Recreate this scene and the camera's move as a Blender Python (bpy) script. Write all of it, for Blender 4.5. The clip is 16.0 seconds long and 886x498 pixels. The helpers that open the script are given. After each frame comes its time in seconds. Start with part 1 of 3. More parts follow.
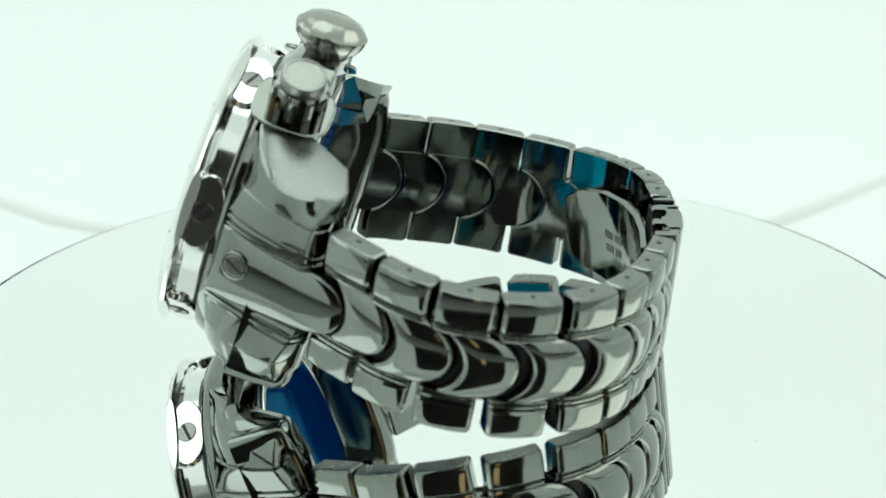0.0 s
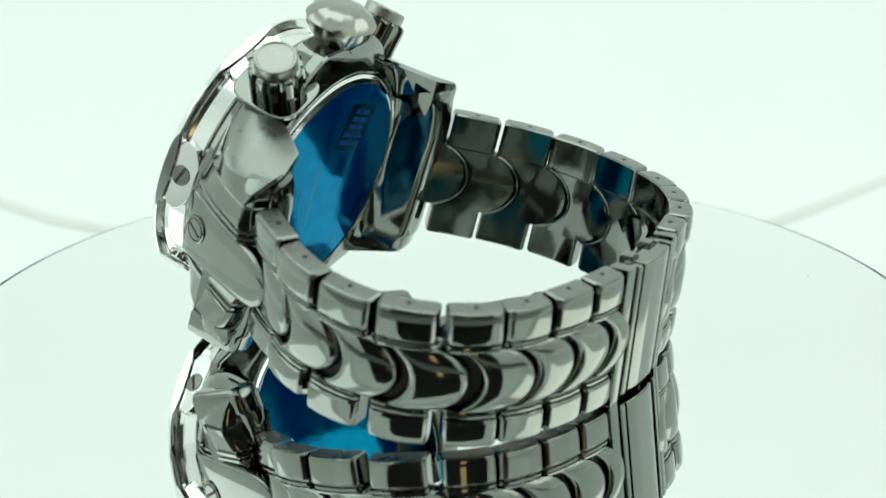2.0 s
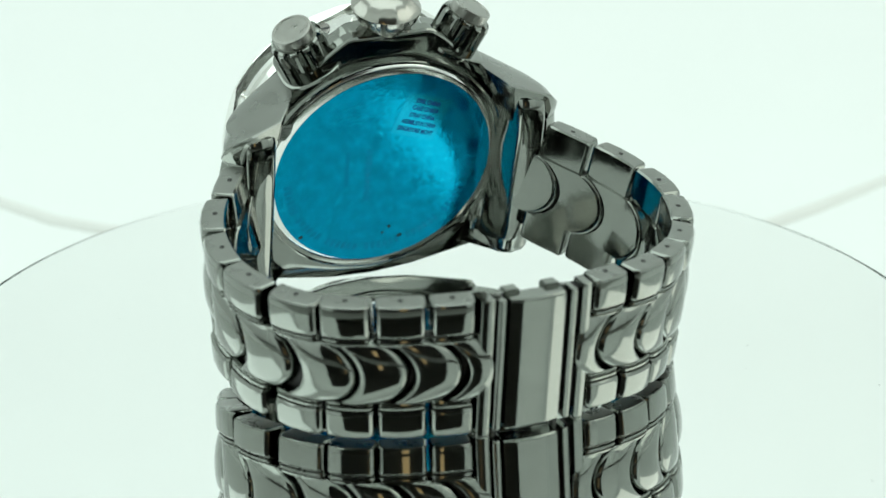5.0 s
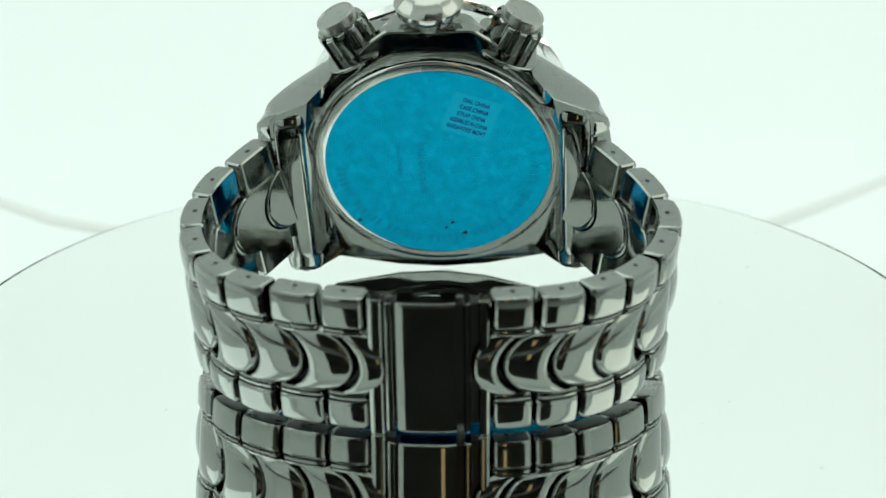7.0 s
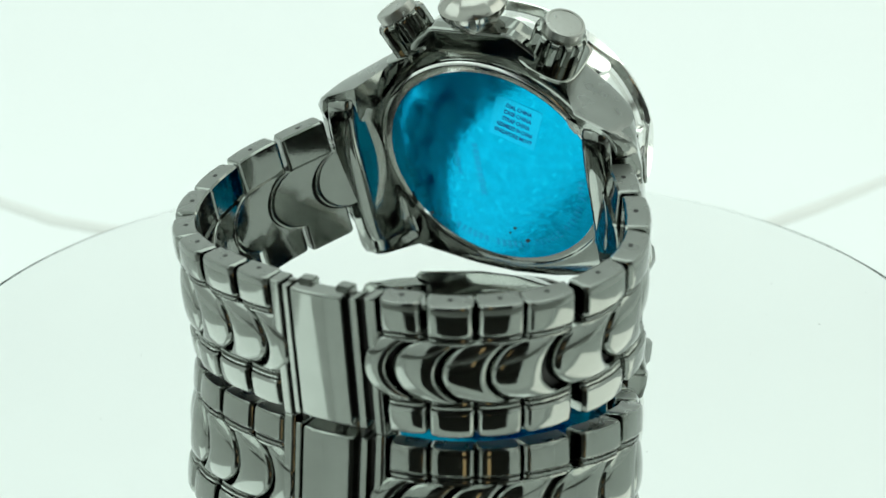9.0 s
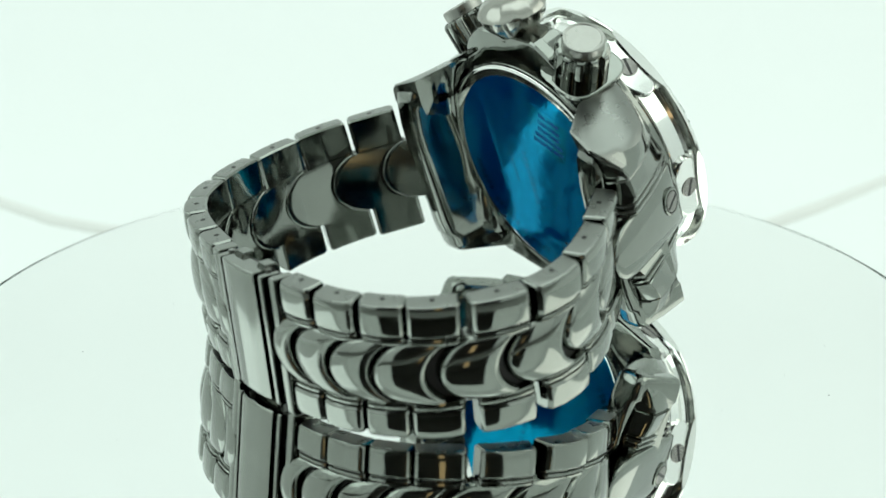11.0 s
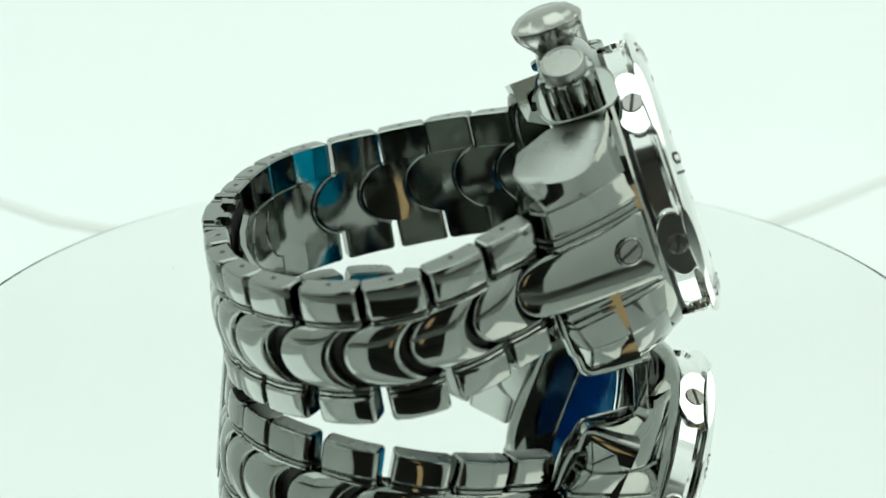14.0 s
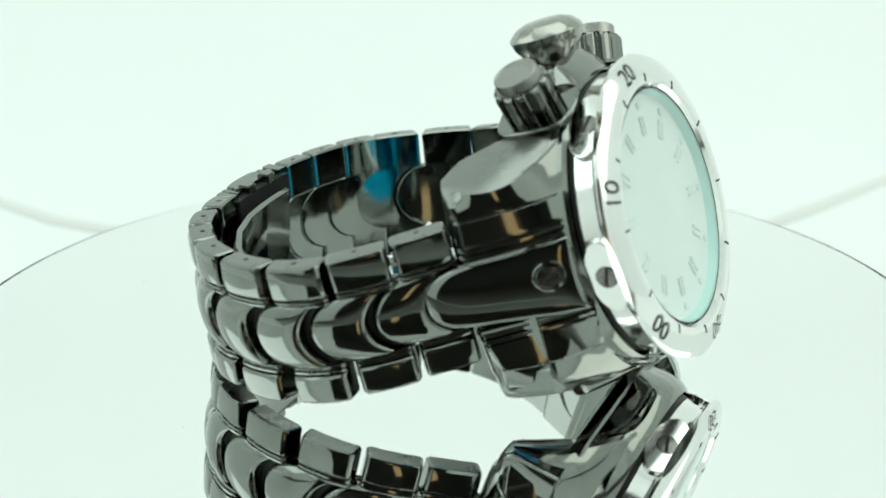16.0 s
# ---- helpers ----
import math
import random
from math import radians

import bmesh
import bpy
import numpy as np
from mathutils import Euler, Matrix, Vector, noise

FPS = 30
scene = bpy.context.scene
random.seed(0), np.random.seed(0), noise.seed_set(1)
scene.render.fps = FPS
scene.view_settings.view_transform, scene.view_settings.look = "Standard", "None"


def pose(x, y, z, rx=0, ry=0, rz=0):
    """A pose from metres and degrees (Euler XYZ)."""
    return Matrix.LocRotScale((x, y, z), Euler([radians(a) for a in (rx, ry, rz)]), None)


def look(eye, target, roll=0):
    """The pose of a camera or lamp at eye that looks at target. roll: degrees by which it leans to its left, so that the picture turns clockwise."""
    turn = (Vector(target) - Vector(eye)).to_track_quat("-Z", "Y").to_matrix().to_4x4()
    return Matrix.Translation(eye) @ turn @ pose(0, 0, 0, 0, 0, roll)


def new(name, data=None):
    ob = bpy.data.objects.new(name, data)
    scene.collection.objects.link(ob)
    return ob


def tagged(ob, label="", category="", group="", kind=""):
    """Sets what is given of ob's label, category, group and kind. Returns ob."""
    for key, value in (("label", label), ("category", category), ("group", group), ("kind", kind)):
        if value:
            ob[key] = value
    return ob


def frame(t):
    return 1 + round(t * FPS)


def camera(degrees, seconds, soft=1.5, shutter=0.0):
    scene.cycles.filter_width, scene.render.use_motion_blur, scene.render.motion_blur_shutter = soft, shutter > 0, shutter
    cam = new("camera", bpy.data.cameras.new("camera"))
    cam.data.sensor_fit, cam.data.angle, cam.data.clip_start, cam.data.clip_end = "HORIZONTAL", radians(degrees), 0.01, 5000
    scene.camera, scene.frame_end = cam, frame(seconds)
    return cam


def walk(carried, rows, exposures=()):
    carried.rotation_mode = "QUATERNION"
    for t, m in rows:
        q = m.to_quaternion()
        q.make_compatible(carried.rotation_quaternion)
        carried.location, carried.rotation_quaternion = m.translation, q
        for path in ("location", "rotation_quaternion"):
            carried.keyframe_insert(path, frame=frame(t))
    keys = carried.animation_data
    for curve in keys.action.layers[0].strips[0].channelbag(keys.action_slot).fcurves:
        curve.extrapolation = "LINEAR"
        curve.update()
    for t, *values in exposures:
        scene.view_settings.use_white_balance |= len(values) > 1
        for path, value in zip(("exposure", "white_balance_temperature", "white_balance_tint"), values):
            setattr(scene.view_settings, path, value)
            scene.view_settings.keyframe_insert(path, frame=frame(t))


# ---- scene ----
# A wristwatch stands on its side on a turning mirror disc inside a white light tent; the camera stands still.
cam = camera(27.34, 16.0)
EYE = Vector((0.0, -0.285, 0.1277))
PITCH, YAW, ROLL = radians(21.30), radians(0.025), -0.476
AIM = Vector((math.sin(YAW) * math.cos(PITCH), math.cos(YAW) * math.cos(PITCH), -math.sin(PITCH)))
STAND = look(EYE, EYE + AIM, ROLL)
walk(cam, [(0.0, STAND), (16.0, STAND)])
cam.data.dof.use_dof = True
cam.data.dof.focus_distance, cam.data.dof.aperture_fstop = 0.311, 21.0

TURN_RATE = -12.477      # degrees a second, clockwise from above
WATCH_AZ = -15.3         # heading of the dial at 8 s
DISC_R = 0.0867

# ---- world ----
world = bpy.data.worlds.new("room_dark")
scene.world = world
world.use_nodes = True
world.node_tree.nodes["Background"].inputs[0].default_value = (0.02, 0.02, 0.02, 1)
world.node_tree.nodes["Background"].inputs[1].default_value = 0.2
scene.view_settings.exposure = 0.0

# Emission added to the tent fabric itself; no lamps stand behind it.
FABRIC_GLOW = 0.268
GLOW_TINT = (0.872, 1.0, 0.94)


def softbox(name, at, target, w, h, radiance, tint):
    """One of the tent's lamps: a soft panel of light."""
    d = bpy.data.lights.new(name, "AREA")
    d.shape, d.size, d.size_y = "RECTANGLE", w, h
    d.energy, d.color = radiance * math.pi * w * h, tint
    ob = new(name, d)
    ob.matrix_world = look(at, target)
    return tagged(ob, "soft panel lamp of the light tent", "lamp")


softbox("softbox_west", (-0.385, 0.0, 0.235), (0, 0, 0.02), 0.40, 0.42, 1.20, (0.85, 1.0, 0.95))
softbox("softbox_east", (0.385, 0.0, 0.235), (0, 0, 0.02), 0.40, 0.42, 1.30, (0.95, 1.0, 0.895))
softbox("softbox_top", (0, 0.06, 0.505), (0, 0.05, 0), 0.44, 0.34, 1.45, (0.86, 1.0, 0.95))

# ---- materials ----
def mat(name, base, rough=0.5, metal=0.0, **kw):
    m = bpy.data.materials.new(name)
    m.use_nodes = True
    b = m.node_tree.nodes["Principled BSDF"]
    b.inputs["Base Color"].default_value = (*base, 1)
    b.inputs["Roughness"].default_value = rough
    b.inputs["Metallic"].default_value = metal
    for k, v in kw.items():
        b.inputs[k.replace("_", " ")].default_value = v
    return m


def vary(m, scale, amount, rough=0.0, bump=0.0, bump_scale=None, stretch=(1, 1, 1), dist=0.00005):
    """Two-scale variation of colour, roughness and relief, in object space (scale per metre)."""
    nt = m.node_tree
    b = nt.nodes["Principled BSDF"]
    tc = nt.nodes.new("ShaderNodeTexCoord")
    mp = nt.nodes.new("ShaderNodeMapping")
    mp.inputs["Scale"].default_value = stretch
    nt.links.new(tc.outputs["Object"], mp.inputs["Vector"])
    n1 = nt.nodes.new("ShaderNodeTexNoise")
    n1.inputs["Scale"].default_value = scale
    n1.inputs["Detail"].default_value = 4
    nt.links.new(mp.outputs[0], n1.inputs["Vector"])
    base = tuple(b.inputs["Base Color"].default_value)
    mix = nt.nodes.new("ShaderNodeMix")
    mix.data_type = "RGBA"
    mix.inputs[6].default_value = tuple(c * (1 - amount) for c in base[:3]) + (1,)
    mix.inputs[7].default_value = tuple(min(1, c * (1 + amount)) for c in base[:3]) + (1,)
    nt.links.new(n1.outputs["Fac"], mix.inputs[0])
    nt.links.new(mix.outputs[2], b.inputs["Base Color"])
    if rough:
        r0 = b.inputs["Roughness"].default_value
        rm = nt.nodes.new("ShaderNodeMapRange")
        rm.inputs[1].default_value, rm.inputs[2].default_value = 0.3, 0.7
        rm.inputs[3].default_value, rm.inputs[4].default_value = max(0, r0 - rough), r0 + rough
        nt.links.new(n1.outputs["Fac"], rm.inputs[0])
        nt.links.new(rm.outputs[0], b.inputs["Roughness"])
    if bump:
        n2 = nt.nodes.new("ShaderNodeTexNoise")
        n2.inputs["Scale"].default_value = bump_scale or scale * 6
        n2.inputs["Detail"].default_value = 3
        nt.links.new(mp.outputs[0], n2.inputs["Vector"])
        bp = nt.nodes.new("ShaderNodeBump")
        bp.inputs["Strength"].default_value = bump
        bp.inputs["Distance"].default_value = dist
        nt.links.new(n2.outputs["Fac"], bp.inputs["Height"])
        nt.links.new(bp.outputs[0], b.inputs["Normal"])
    return m


GUN = vary(mat("gunmetal_polished", (0.246, 0.258, 0.236), 0.07, 1.0), 160, 0.10, 0.025, 0.06, 900)
BRUSH = vary(mat("gunmetal_brushed", (0.25, 0.258, 0.24), 0.30, 1.0), 300, 0.08, 0.06, 0.25, 2500, (1, 1, 0.15))
# Near-black: shade of the gaps put into the colour; also pins and gasket.
DARK = mat("gap_shade_and_dark_parts", (0.035, 0.034, 0.033), 0.45, 0.6)
STEEL = vary(mat("steel_polished", (0.86, 0.86, 0.835), 0.11, 1.0), 120, 0.04, 0.03, 0.05, 700)
SCREW = vary(mat("screw_steel", (0.26, 0.25, 0.235), 0.22, 1.0), 500, 0.15, 0.08)
CAP = vary(mat("cap_brushed", (0.34, 0.34, 0.315), 0.34, 1.0), 900, 0.12, 0.08, 0.3, 3000)
CROWN = vary(mat("crown_steel", (0.36, 0.355, 0.325), 0.2, 1.0), 250, 0.10, 0.05, 0.08, 1200)
INK = mat("numeral_black", (0.02, 0.02, 0.02), 0.5)
FILM = vary(mat("blue_film", (0.003, 0.45, 0.53), 0.09, 1.0, Coat_Weight=1.0, Coat_IOR=1.06, Coat_Roughness=0.05, Coat_Tint=(0.30, 0.76, 0.96, 1)), 420, 0.26, 0.05, 0.16, 800, dist=0.00010)
def bubbles(m):
    """Small pale air bubbles trapped under the film."""
    nt = m.node_tree
    b = nt.nodes["Principled BSDF"]
    src = b.inputs["Base Color"].links[0].from_socket
    tc = nt.nodes.new("ShaderNodeTexCoord")
    nz = nt.nodes.new("ShaderNodeTexNoise")
    nz.inputs["Scale"].default_value, nz.inputs["Detail"].default_value = 750, 1.5
    nt.links.new(tc.outputs["Object"], nz.inputs["Vector"])
    rp = nt.nodes.new("ShaderNodeMapRange")
    rp.inputs[1].default_value, rp.inputs[2].default_value = 0.60, 0.70
    nt.links.new(nz.outputs["Fac"], rp.inputs[0])
    mx = nt.nodes.new("ShaderNodeMix")
    mx.data_type = "RGBA"
    mx.inputs[7].default_value = (0.012, 0.53, 0.60, 1)
    nt.links.new(rp.outputs[0], mx.inputs[0])
    nt.links.new(src, mx.inputs[6])
    nt.links.new(mx.outputs[2], b.inputs["Base Color"])


def blue_body(m, weight):
    """The film's own blue dye, seen where nothing bright is mirrored in it."""
    nt = m.node_tree
    b, out = nt.nodes["Principled BSDF"], nt.nodes["Material Output"]
    df = nt.nodes.new("ShaderNodeBsdfDiffuse")
    df.inputs["Color"].default_value = (0.0, 0.07, 0.44, 1)
    mx = nt.nodes.new("ShaderNodeMixShader")
    mx.inputs[0].default_value = weight
    nt.links.new(b.outputs[0], mx.inputs[1])
    nt.links.new(df.outputs[0], mx.inputs[2])
    nt.links.new(mx.outputs[0], out.inputs["Surface"])


bubbles(FILM)
blue_body(FILM, 0.22)
LABEL = mat("clear_label", (0.02, 0.42, 0.50), 0.13, 1.0, Coat_Weight=1.0, Coat_IOR=1.06, Coat_Roughness=0.05, Coat_Tint=(0.30, 0.76, 0.96, 1))
LABEL_INK = mat("label_ink", (0.0, 0.05, 0.32), 0.6)
EMBOSS = mat("film_relief", (0.003, 0.30, 0.40), 0.16, 1.0, Coat_Weight=1.0, Coat_IOR=1.15, Coat_Tint=(0.30, 0.76, 0.96, 1))
DIAL = vary(mat("dial_white", (0.95, 0.96, 0.95), 0.3), 200, 0.03)
DIALMARK = mat("dial_marker", (0.86, 0.89, 0.875), 0.3, 0.0)
LUME = mat("dial_lume", (0.86, 0.9, 0.88), 0.4)
REHAUT = mat("rehaut_teal", (0.60, 0.92, 0.88), 0.25)
GLASS = mat("crystal_glass", (0.93, 1.0, 0.98), 0.0, 0.0, Transmission_Weight=1.0, IOR=1.45)
MIRROR = mat("mirror_disc", (0.985, 0.99, 0.985), 0.012, 1.0)
RIM = mat("disc_rim", (0.055, 0.07, 0.063), 0.9, 0.0, Specular_IOR_Level=0.1)
BASE = mat("turntable_base", (0.75, 0.77, 0.75), 0.4)
SPECK = mat("dust", (0.22, 0.24, 0.23), 0.8)
ROOM = mat("room_paint", (0.38, 0.39, 0.375), 0.9)


# White cloth with light put in as emission, standing in for light shining through.
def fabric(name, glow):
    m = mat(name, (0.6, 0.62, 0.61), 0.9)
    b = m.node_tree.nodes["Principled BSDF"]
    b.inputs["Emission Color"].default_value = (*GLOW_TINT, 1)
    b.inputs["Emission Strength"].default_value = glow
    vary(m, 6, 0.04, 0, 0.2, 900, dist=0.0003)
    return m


FABRIC = fabric("glowing_tent_fabric", FABRIC_GLOW)
# The piping gets emission too, weaker and yellower than the cloth round it.
SEAM = fabric("seam_piping_glow", 0.17)
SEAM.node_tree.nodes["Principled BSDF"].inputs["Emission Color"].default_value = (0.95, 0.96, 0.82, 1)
WARM = mat("warm_lamp", (0.8, 0.5, 0.2), 0.5)
WARM.node_tree.nodes["Principled BSDF"].inputs["Emission Color"].default_value = (1.0, 0.74, 0.38, 1)
WARM.node_tree.nodes["Principled BSDF"].inputs["Emission Strength"].default_value = 0.8


# ---- mesh helpers (lengths in millimetres) ----
def finish(name, bm, materials, smooth=35, fix=True):
    """Mesh from a bmesh in millimetres. Corner normals are weighted by face area, so that flat faces stay flat beside their rounded edges."""
    bmesh.ops.remove_doubles(bm, verts=bm.verts, dist=1e-5)
    if fix:
        bmesh.ops.recalc_face_normals(bm, faces=bm.faces)
    for v in bm.verts:
        v.co *= 0.001
    bm.normal_update()
    corner = []
    if smooth:
        lim = radians(smooth)
        for e in bm.edges:
            e.smooth = len(e.link_faces) == 2 and e.calc_face_angle(3.2) < lim
        for f in bm.faces:
            f.smooth = True
        area = {f: f.calc_area() for f in bm.faces}
        for f in bm.faces:
            for lp in f.loops:
                seen, todo, acc = {f}, [f], Vector()
                while todo:
                    g = todo.pop()
                    acc += g.normal * area[g]
                    for e in lp.vert.link_edges:
                        if e.smooth and g in e.link_faces:
                            for h in e.link_faces:
                                if h not in seen:
                                    seen.add(h)
                                    todo.append(h)
                corner.append(acc.normalized() if acc.length > 0 else f.normal.copy())
    me = bpy.data.meshes.new(name)
    bm.to_mesh(me)
    bm.free()
    for m in materials if isinstance(materials, (list, tuple)) else [materials]:
        me.materials.append(m)
    if smooth:
        me.normals_split_custom_set(corner)
    return me


def part(name, bm, material, parent, label="", smooth=35, fix=True):
    ob = new(name, finish(name, bm, material, smooth, fix))
    ob.parent = parent
    if label:
        tagged(ob, label)
    return ob


def loft(rings, closed=True, caps=True, bm=None, fn=None):
    """Skin a row of rings of points."""
    bm = bm or bmesh.new()
    rows = [[bm.verts.new(fn(p) if fn else p) for p in r] for r in rings]
    n = len(rows[0])
    for a, b in zip(rows, rows[1:]):
        for i in range(n if closed else n - 1):
            j = (i + 1) % n
            bm.faces.new((a[i], a[j], b[j], b[i]))
    if caps:
        bm.faces.new(rows[0][::-1])
        bm.faces.new(rows[-1])
    return bm


def lathe(profile, n, fn, lobes=None, closed=False):
    """Turn a profile of (radius, height); lobes(angle, r, h) may change the radius."""
    bm = bmesh.new()
    rings = []
    for r, h in profile:
        ring = []
        for i in range(n):
            a = 2 * math.pi * i / n
            q = lobes(a, r, h) if lobes else r
            ring.append(fn((q * math.cos(a), q * math.sin(a), h)))
        rings.append(ring)
    if closed:
        rings.append(rings[0])
    return loft(rings, True, not closed, bm)


# ---- frames of the watch (millimetres) ----
OFF = -2.74
EL = radians(18.9)
CEN = Vector((0.7, 36.32, 28.55))
CANT = radians(1.5)                               # the case is turned a little about the dial's axis
AX_U = Vector((0, -math.sin(EL), math.cos(EL)))   # up in the plane of the case
AX_N = Vector((0, math.cos(EL), math.sin(EL)))    # out of the dial


def W(p):
    return Vector((p[0] + OFF, p[1], p[2]))


def C(p):
    """A point of the case: x across, v up towards the crown, w out of the dial."""
    x = p[0] * math.cos(CANT) - p[1] * math.sin(CANT)
    v = p[0] * math.sin(CANT) + p[1] * math.cos(CANT)
    return W(CEN + Vector((x, 0, 0)) + AX_U * v + AX_N * p[2])


def B(p):
    """A point of the bezel and dial, which sit a little deeper in the case."""
    return C((p[0], p[1], p[2] - 0.4))


# ---- the tent ----
def sheet(name, pts_rows, material, thick=0.004):
    bm = bmesh.new()
    rows = [[bm.verts.new(p) for p in r] for r in pts_rows]
    for a, b in zip(rows, rows[1:]):
        for i in range(len(a) - 1):
            bm.faces.new((a[i], a[i + 1], b[i + 1], b[i]))
    for v in bm.verts:
        v.co *= 1000
    ob = new(name, finish(name, bm, material, 40, False))
    so = ob.modifiers.new("thickness", "SOLIDIFY")
    so.thickness, so.offset = thick, 0
    return ob


FLOOR_Z, FRONT_Y, BACK_Y, SIDE_X, TOP_Z = -0.030, -0.262, 0.34, 0.40, 0.52
prof = [(-0.095, FLOOR_Z), (0.10, FLOOR_Z)]
for k in range(1, 13):
    a = k / 12 * math.pi / 2
    prof.append((BACK_Y - 0.18 + 0.18 * math.sin(a), FLOOR_Z + 0.18 - 0.18 * math.cos(a)))
prof.append((BACK_Y, TOP_Z))
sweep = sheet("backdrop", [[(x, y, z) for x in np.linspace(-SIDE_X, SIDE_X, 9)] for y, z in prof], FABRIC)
tagged(sweep, "white fabric sweep of the light tent with added glow", "backdrop", kind="structure")
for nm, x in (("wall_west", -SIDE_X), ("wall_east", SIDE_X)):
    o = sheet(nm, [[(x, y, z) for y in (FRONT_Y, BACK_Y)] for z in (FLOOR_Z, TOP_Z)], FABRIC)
    tagged(o, "white fabric side of the light tent with added glow", "wall", kind="structure")
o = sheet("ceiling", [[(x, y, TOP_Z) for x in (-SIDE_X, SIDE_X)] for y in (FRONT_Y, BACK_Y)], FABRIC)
tagged(o, "white fabric top of the light tent with added glow", "ceiling", kind="structure")
OPEN_X, OPEN_LO, OPEN_HI = 0.150, FLOOR_Z + 0.001, 0.28


def front_wall():
    bm = bmesh.new()
    out = [(-SIDE_X, FLOOR_Z), (SIDE_X, FLOOR_Z), (SIDE_X, TOP_Z), (-SIDE_X, TOP_Z)]
    inn = [(-OPEN_X, OPEN_LO), (OPEN_X, OPEN_LO), (OPEN_X, OPEN_HI), (-OPEN_X, OPEN_HI)]
    a = [bm.verts.new((x * 1000, FRONT_Y * 1000, z * 1000)) for x, z in out]
    b = [bm.verts.new((x * 1000, FRONT_Y * 1000, z * 1000)) for x, z in inn]
    for i in range(4):
        j = (i + 1) % 4
        bm.faces.new((a[i], a[j], b[j], b[i]))
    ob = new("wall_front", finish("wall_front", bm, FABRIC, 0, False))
    so = ob.modifiers.new("thickness", "SOLIDIFY")
    so.thickness = 0.004
    return tagged(ob, "white fabric front of the light tent with an opening and added glow", "wall", kind="structure")


front_wall()


def room():
    """The dark room beyond the tent's opening."""
    bm = bmesh.new()
    x0, x1, y0, y1, z0, z1 = -900, 900, -1400, 520, -60, 900
    vs = [bm.verts.new(p) for p in ((x0, y0, z0), (x1, y0, z0), (x1, y1, z0), (x0, y1, z0), (x0, y0, z1), (x1, y0, z1), (x1, y1, z1), (x0, y1, z1))]
    for f in ((0, 1, 2, 3), (4, 5, 6, 7), (0, 1, 5, 4), (1, 2, 6, 5), (2, 3, 7, 6), (3, 0, 4, 7)):
        bm.faces.new([vs[i] for i in f])
    tagged(new("wall_room", finish("wall_room", bm, ROOM, 0)), "dark walls of the room round the tent", "wall", kind="structure")


room()


def tube(name, pts, radius, material, n=8):
    bm = bmesh.new()
    rings = []
    for i, p in enumerate(pts):
        p = Vector(p)
        d = (Vector(pts[min(i + 1, len(pts) - 1)]) - Vector(pts[max(i - 1, 0)])).normalized()
        s = d.cross(Vector((0, 0, 1)) if abs(d.z) < 0.9 else Vector((1, 0, 0))).normalized()
        u = s.cross(d)
        rings.append([(p + (s * math.cos(2 * math.pi * k / n) + u * math.sin(2 * math.pi * k / n)) * radius) * 1000 for k in range(n)])
    loft(rings, True, True, bm)
    return new(name, finish(name, bm, material, 60))


seam_pts = [(-0.30, 0.26), (-0.20, 0.20), (-0.15, 0.172), (-0.111, 0.146), (-0.095, 0.133), (-0.080, 0.126), (-0.04, 0.116), (0.0, 0.113), (0.04, 0.115), (0.076, 0.124), (0.093, 0.138), (0.115, 0.158), (0.15, 0.185), (0.20, 0.215), (0.30, 0.27)]


def floor_height(y):
    return FLOOR_Z if y < 0.16 else FLOOR_Z + 0.18 - math.sqrt(max(0, 0.18 ** 2 - (y - 0.16) ** 2))


tagged(tube("trim_seam", [(x, y, floor_height(y) + 0.0024) for x, y in seam_pts], 0.0021, SEAM), "pale tan piped seam in the tent fabric with added glow", "seam", kind="structure")

# ---- the turntable ----
table = tagged(new("turntable"), "round mirror-glass turntable with a thin clear rim", "turntable")


def disc():
    R = DISC_R * 1000
    bm = lathe([(0.01, 0), (R - 1.2, 0), (R, -0.45), (R, -2.6), (R - 0.4, -3), (0.01, -3)], 160, lambda p: Vector(p))
    me_ob = part("mirror_plate", bm, [MIRROR, RIM], table, "", 0)
    for p in me_ob.data.polygons:
        if abs(p.normal.z) < 0.98:
            p.material_index = 1
    bm = lathe([(0.01, -3), (55, -3), (55, -27), (60, -30), (0.01, -30)], 64, lambda p: Vector(p))
    part("pedestal", bm, BASE, table)
    rnd = random.Random(4)
    for k in range(14):
        r, a = rnd.uniform(50, 83), rnd.uniform(0, 6.28)
        s = rnd.uniform(0.05, 0.13)
        bm = bmesh.new()
        pts = [(r * math.cos(a) + s * rnd.uniform(0.5, 1.2) * math.cos(i), r * math.sin(a) + s * rnd.uniform(0.5, 1.2) * math.sin(i)) for i in range(6)]
        loft([[(x, y, 0.0) for x, y in pts], [(x, y, 0.03) for x, y in pts]], True, True, bm)
        part("dust_speck", bm, SPECK, table)


disc()

# ---- the watch ----
watch = tagged(new("wristwatch"), "gunmetal chronograph wristwatch with silver bezel standing on its side", "watch")

# bracelet links: the middle of each link's upper edge, from case to clasp
SIDE_P = [(31.5, 9.2, 30.9), (36.9, 1.4, 28.5), (39.7, -7.5, 26.2), (38.2, -16.9, 24.8), (33.7, -25.5, 24.1), (28.5, -30.8, 24.0), (22.2, -34.6, 23.9), (14.9, -36.1, 24.0)]
SIDE_M = [(-31.0, 9.3, 30.6), (-35.9, 1.2, 28.2), (-37.4, -7.8, 25.9), (-35.9, -17.0, 24.5), (-31.2, -25.6, 23.8), (-25.3, -30.8, 23.7), (-17.8, -34.0, 23.7), (-10.3, -35.9, 23.7)]
BAND = 23.6
LEAN = [0.0, 1.5, 4.0, 5.5, 6.5, 7.0, 7.0, 6.5]   # outward lean of each link, degrees


